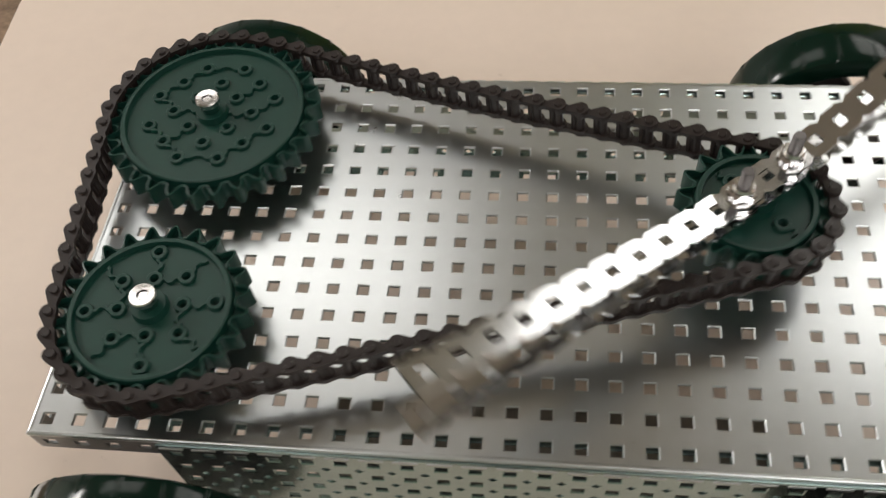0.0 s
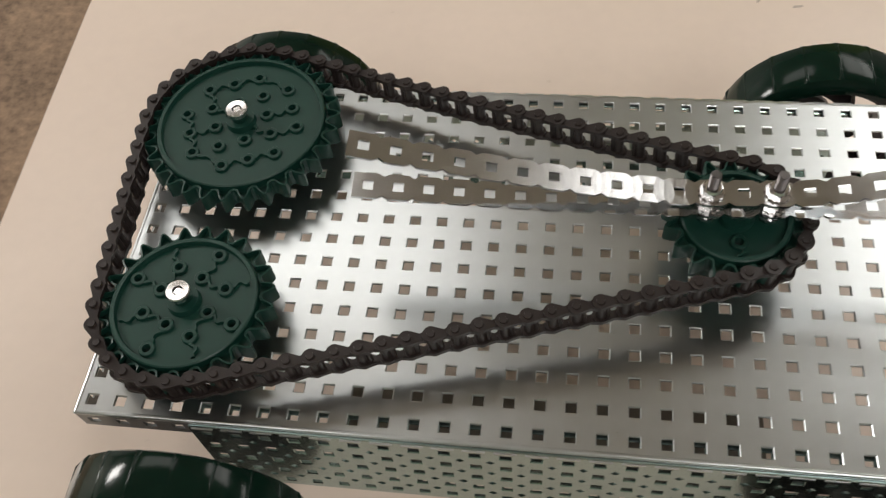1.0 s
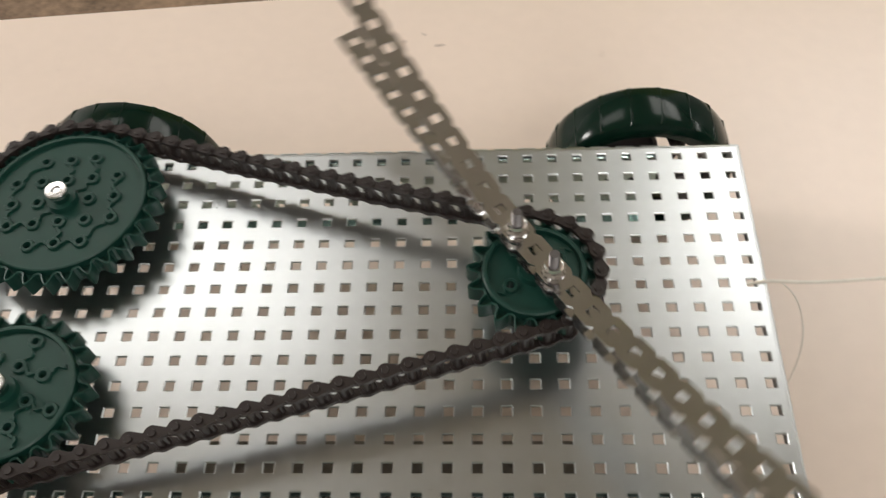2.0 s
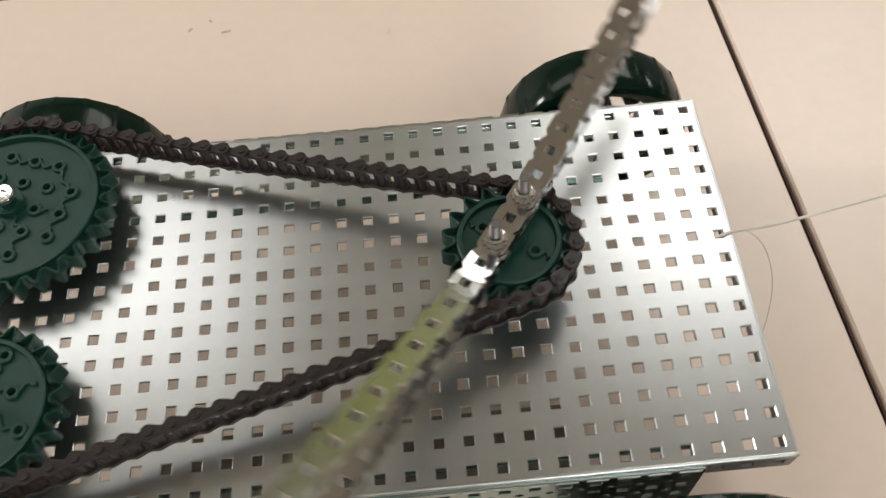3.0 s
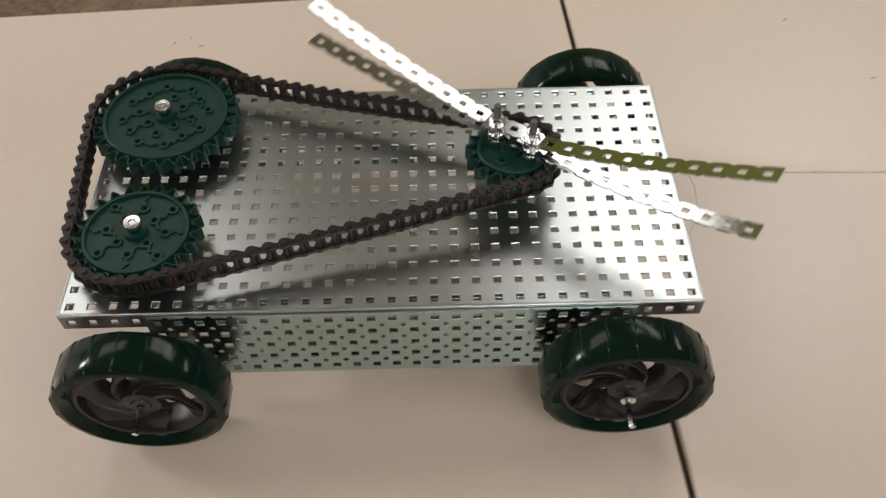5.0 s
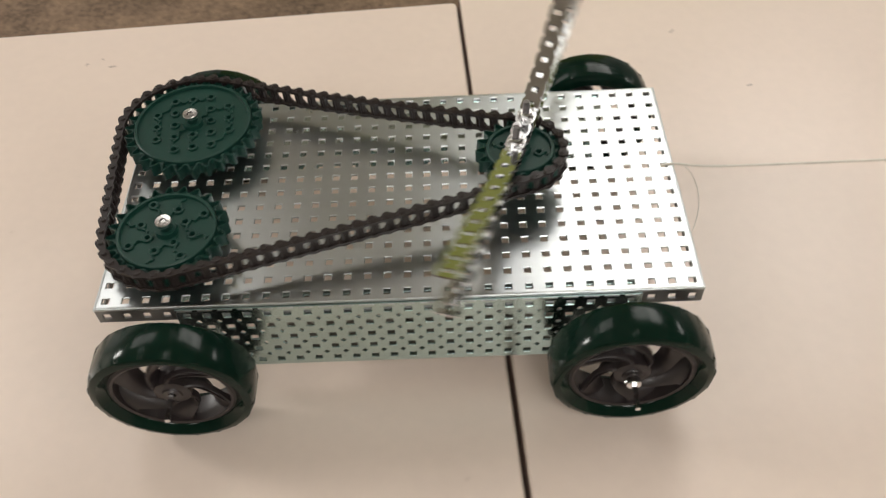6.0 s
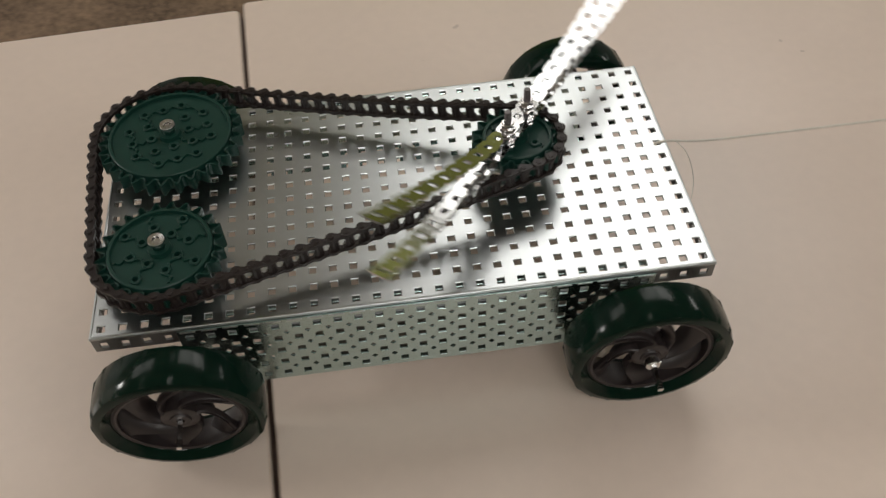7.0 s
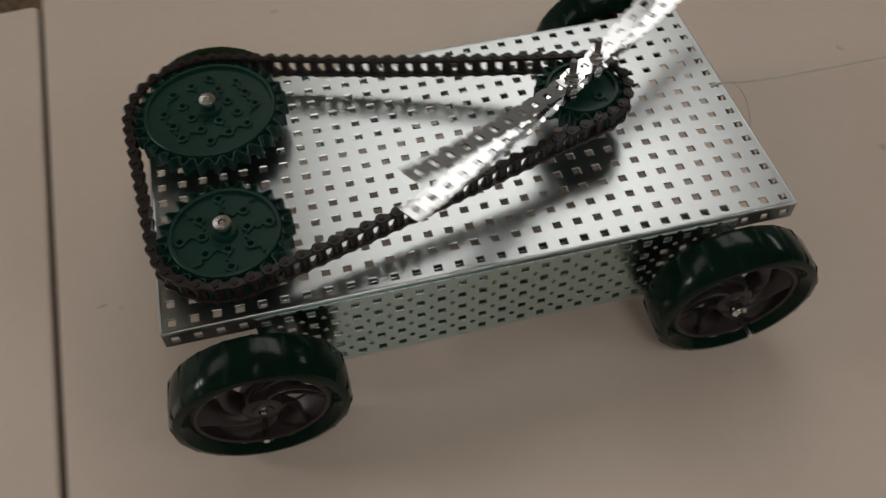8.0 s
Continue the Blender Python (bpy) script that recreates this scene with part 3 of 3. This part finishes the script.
def link_mesh():
    """One link: two rounded side plates, a barrel across at one end and a pin head on each plate."""
    bm = bmesh.new()
    for z0, z1, z2 in ((-0.0074, -0.0053, -0.0080), (0.0053, 0.0074, 0.0080)):
        pts = []
        r = 0.0034
        for k in range(7):
            a = -math.pi * 0.5 + math.pi * k / 6
            pts.append((STEP + 0.0001 + r * 0.84 * math.cos(a), r * 0.84 * math.sin(a)))
        pts.append((STEP * 0.56, r * 0.50))
        for k in range(9):
            a = math.pi * 0.42 + math.pi * 1.16 * k / 8
            pts.append((r * math.cos(a), r * math.sin(a)))
        pts.append((STEP * 0.56, -r * 0.50))
        n = len(pts)
        lo = [bm.verts.new((x, y, z0 + (0.0014 if (x > STEP * 0.5) == (z0 > 0) else 0.0) * (-1 if z0 > 0 else 1))) for x, y in pts]
        hi = [bm.verts.new((x, y, z1 - (0.0014 if (x > STEP * 0.5) == (z0 > 0) else 0.0) * (1 if z0 > 0 else -1))) for x, y in pts]
        for i in range(n):
            bm.faces.new((lo[i], lo[(i + 1) % n], hi[(i + 1) % n], hi[i]))
        bm.faces.new(lo[::-1])
        bm.faces.new(hi)
        tube(bm, 0.0019, 0.0016, min(z1 if z0 > 0 else z0, z2) - 0.0003, max(z1 if z0 > 0 else z0, z2) - 0.0002, 10)
    tube(bm, 0.0021, 0.0021, -0.0054, 0.0054, 12)
    tube(bm, 0.0014, 0.0014, -0.0054, 0.0054, 8, Matrix.Translation((0.0027, 0, 0)))
    return mesh_of(bm, CHAIN, True)


link_data = link_mesh()
links = [part("chain_link", link_data, None, vehicle) for _ in range(LINKS)]


def link_pose(s, belly):
    a, b = on_loop(s, belly), on_loop(s + STEP, belly)
    d = b - a
    return pose(a.x, a.y, a.z, 0, math.degrees(math.atan2(-d.z, d.xy.length)), math.degrees(math.atan2(d.y, d.x)))


# ---- the string ----
def string_curve(name, pts, radius, parent, label):
    cu = bpy.data.curves.new(name, "CURVE")
    cu.dimensions, cu.bevel_depth, cu.bevel_resolution, cu.resolution_u = "3D", radius, 2, 8
    sp = cu.splines.new("NURBS")
    sp.points.add(len(pts) - 1)
    for p, q in zip(sp.points, pts):
        p.co = (*q, 1)
    sp.use_endpoint_u, sp.order_u = True, 4
    cu.materials.append(STRING)
    dg_ob = bpy.data.objects.new("temp", cu)
    me = bpy.data.meshes.new_from_object(dg_ob)
    bpy.data.objects.remove(dg_ob)
    ob = part(name, me, None, parent, label)
    return ob


string_main = string_curve("pull_string", [(-0.012, 0, -0.002), (-0.004, 0, 0.001), (0.004, 0.0005, 0.0005), (0.02, -0.0012, -0.003), (0.08, 0.001, -0.005), (0.18, -0.001, -0.004), (0.40, 0.001, 0.0), (0.70, 0, 0.01)], 0.00085, vehicle, "thin white cotton string tied to the deck edge")
string_curve("string_end", [(0.006, 0, 0), (0.013, -0.004, -0.003), (0.018, -0.012, -0.014), (0.019, -0.022, -0.028), (0.013, -0.032, -0.038), (0.008, -0.038, -0.042)], 0.00032, string_main, "")

# ---- what moves ----
SPIN = [(0.0, 221), (0.1, 209), (0.2, 198), (0.3, 190.5), (0.4, 186.5), (0.5, 184.8), (0.8, 182.5), (1.0, 181.8), (1.1, 184), (1.2, 190), (1.3, 204), (1.4, 222), (1.5, 239), (1.6, 254), (1.7, 268),
        (2.2, 328), (2.8, 391), (3.0, 415.5), (3.2, 446), (3.3, 457), (3.4, 461.5), (3.5, 464), (4.0, 465.5), (4.3, 468), (4.5, 470.5), (4.7, 480.5), (5.2, 522), (5.8, 578), (6.0, 611), (6.2, 648), (6.5, 694),
        (6.8, 742), (7.0, 771), (7.2, 807), (7.5, 854), (7.7, 890), (8.0, 935)]  # seconds and the rotor's turn in degrees


def glide(rows, t):
    """A smooth curve through the rows (Catmull-Rom with uneven steps)."""
    ts = [r[0] for r in rows]
    k = max(0, min(len(rows) - 2, int(np.searchsorted(ts, t, side="right")) - 1))

    def slope(i):
        a, b = max(0, i - 1), min(len(rows) - 1, i + 1)
        return (rows[b][1] - rows[a][1]) / (ts[b] - ts[a])
    h = ts[k + 1] - ts[k]
    f = (t - ts[k]) / h
    return ((2 * f ** 3 - 3 * f * f + 1) * rows[k][1] + (f ** 3 - 2 * f * f + f) * h * slope(k) + (3 * f * f - 2 * f ** 3) * rows[k + 1][1] + (f ** 3 - f * f) * h * slope(k + 1))


WOBBLE = [(0.0, 1.5, 0.0), (0.5, 2.4, -0.3), (1.0, 2.5, -0.4), (1.7, 0.5, 0.0), (3.0, -0.5, -0.5), (3.5, -0.7, -1.0), (4.0, -1.4, -1.0), (4.5, -2.0, 2.4), (4.7, -2.8, 1.6), (5.8, -0.5, 0.4), (6.5, -3.3, -1.0), (7.5, -1.5, 0.0), (8.0, -1.0, 0.0)]  # seconds, lean of the rotor about x and y


def wobble(t):
    return glide([(r[0], r[1]) for r in WOBBLE], t), glide([(r[0], r[2]) for r in WOBBLE], t)


BELLY = [(0.0, 0.0003), (1.7, 0.0004), (4.0, 0.0012), (4.7, 0.0020), (6.0, 0.0030), (8.0, 0.0030)]  # seconds and how far the rear run swings out
STRING_TURN = [(0.0, 4), (1.7, 2), (2.8, 12), (3.0, 11), (3.5, -7), (4.0, -16), (4.5, -5), (5.8, 0), (8.0, 0)]


GEAR_TURN = {"big": 2.0, "small": 21.7, "rotor": 0.0}


def motions():
    tenth = [k / 10 for k in range(81)]
    fine = [k / 15 for k in range(121)]
    walk(vehicle, [(t, pose(glide(DRIVE, t), 0, TOP)) for t in fine])
    for wheel, wx, wy, side in wheels:
        walk(wheel, [(t, wheel_pose(wx, wy, side, math.degrees(glide(DRIVE, t) / R_WHEEL))) for t in tenth])
    for gear, key in ((big_gear, "big"), (small_gear, "small"), (rotor, "rotor")):
        centre, teeth = GEARS[key]
        rows = []
        for t in fine:
            lean = wobble(t) if key == "rotor" else (0, 0)
            rows.append((t, pose(centre.x, centre.y, LIFT[key]) @ pose(0, 0, CHAIN_Z, *lean) @ pose(0, 0, -CHAIN_Z, 0, 0, GEAR_TURN[key] + glide(SPIN, t) * 18 / teeth)))
        walk(gear, rows)
    for i, ob in enumerate(links):
        walk(ob, [(t, link_pose(i * STEP + radians(glide(SPIN, t)) * gear_radius(18), glide(BELLY, t))) for t in tenth])
    walk(string_main, [(t, pose(LONG, 8.5 * P, 0.0, 0, 0, glide(STRING_TURN, t))) for t in tenth])


motions()
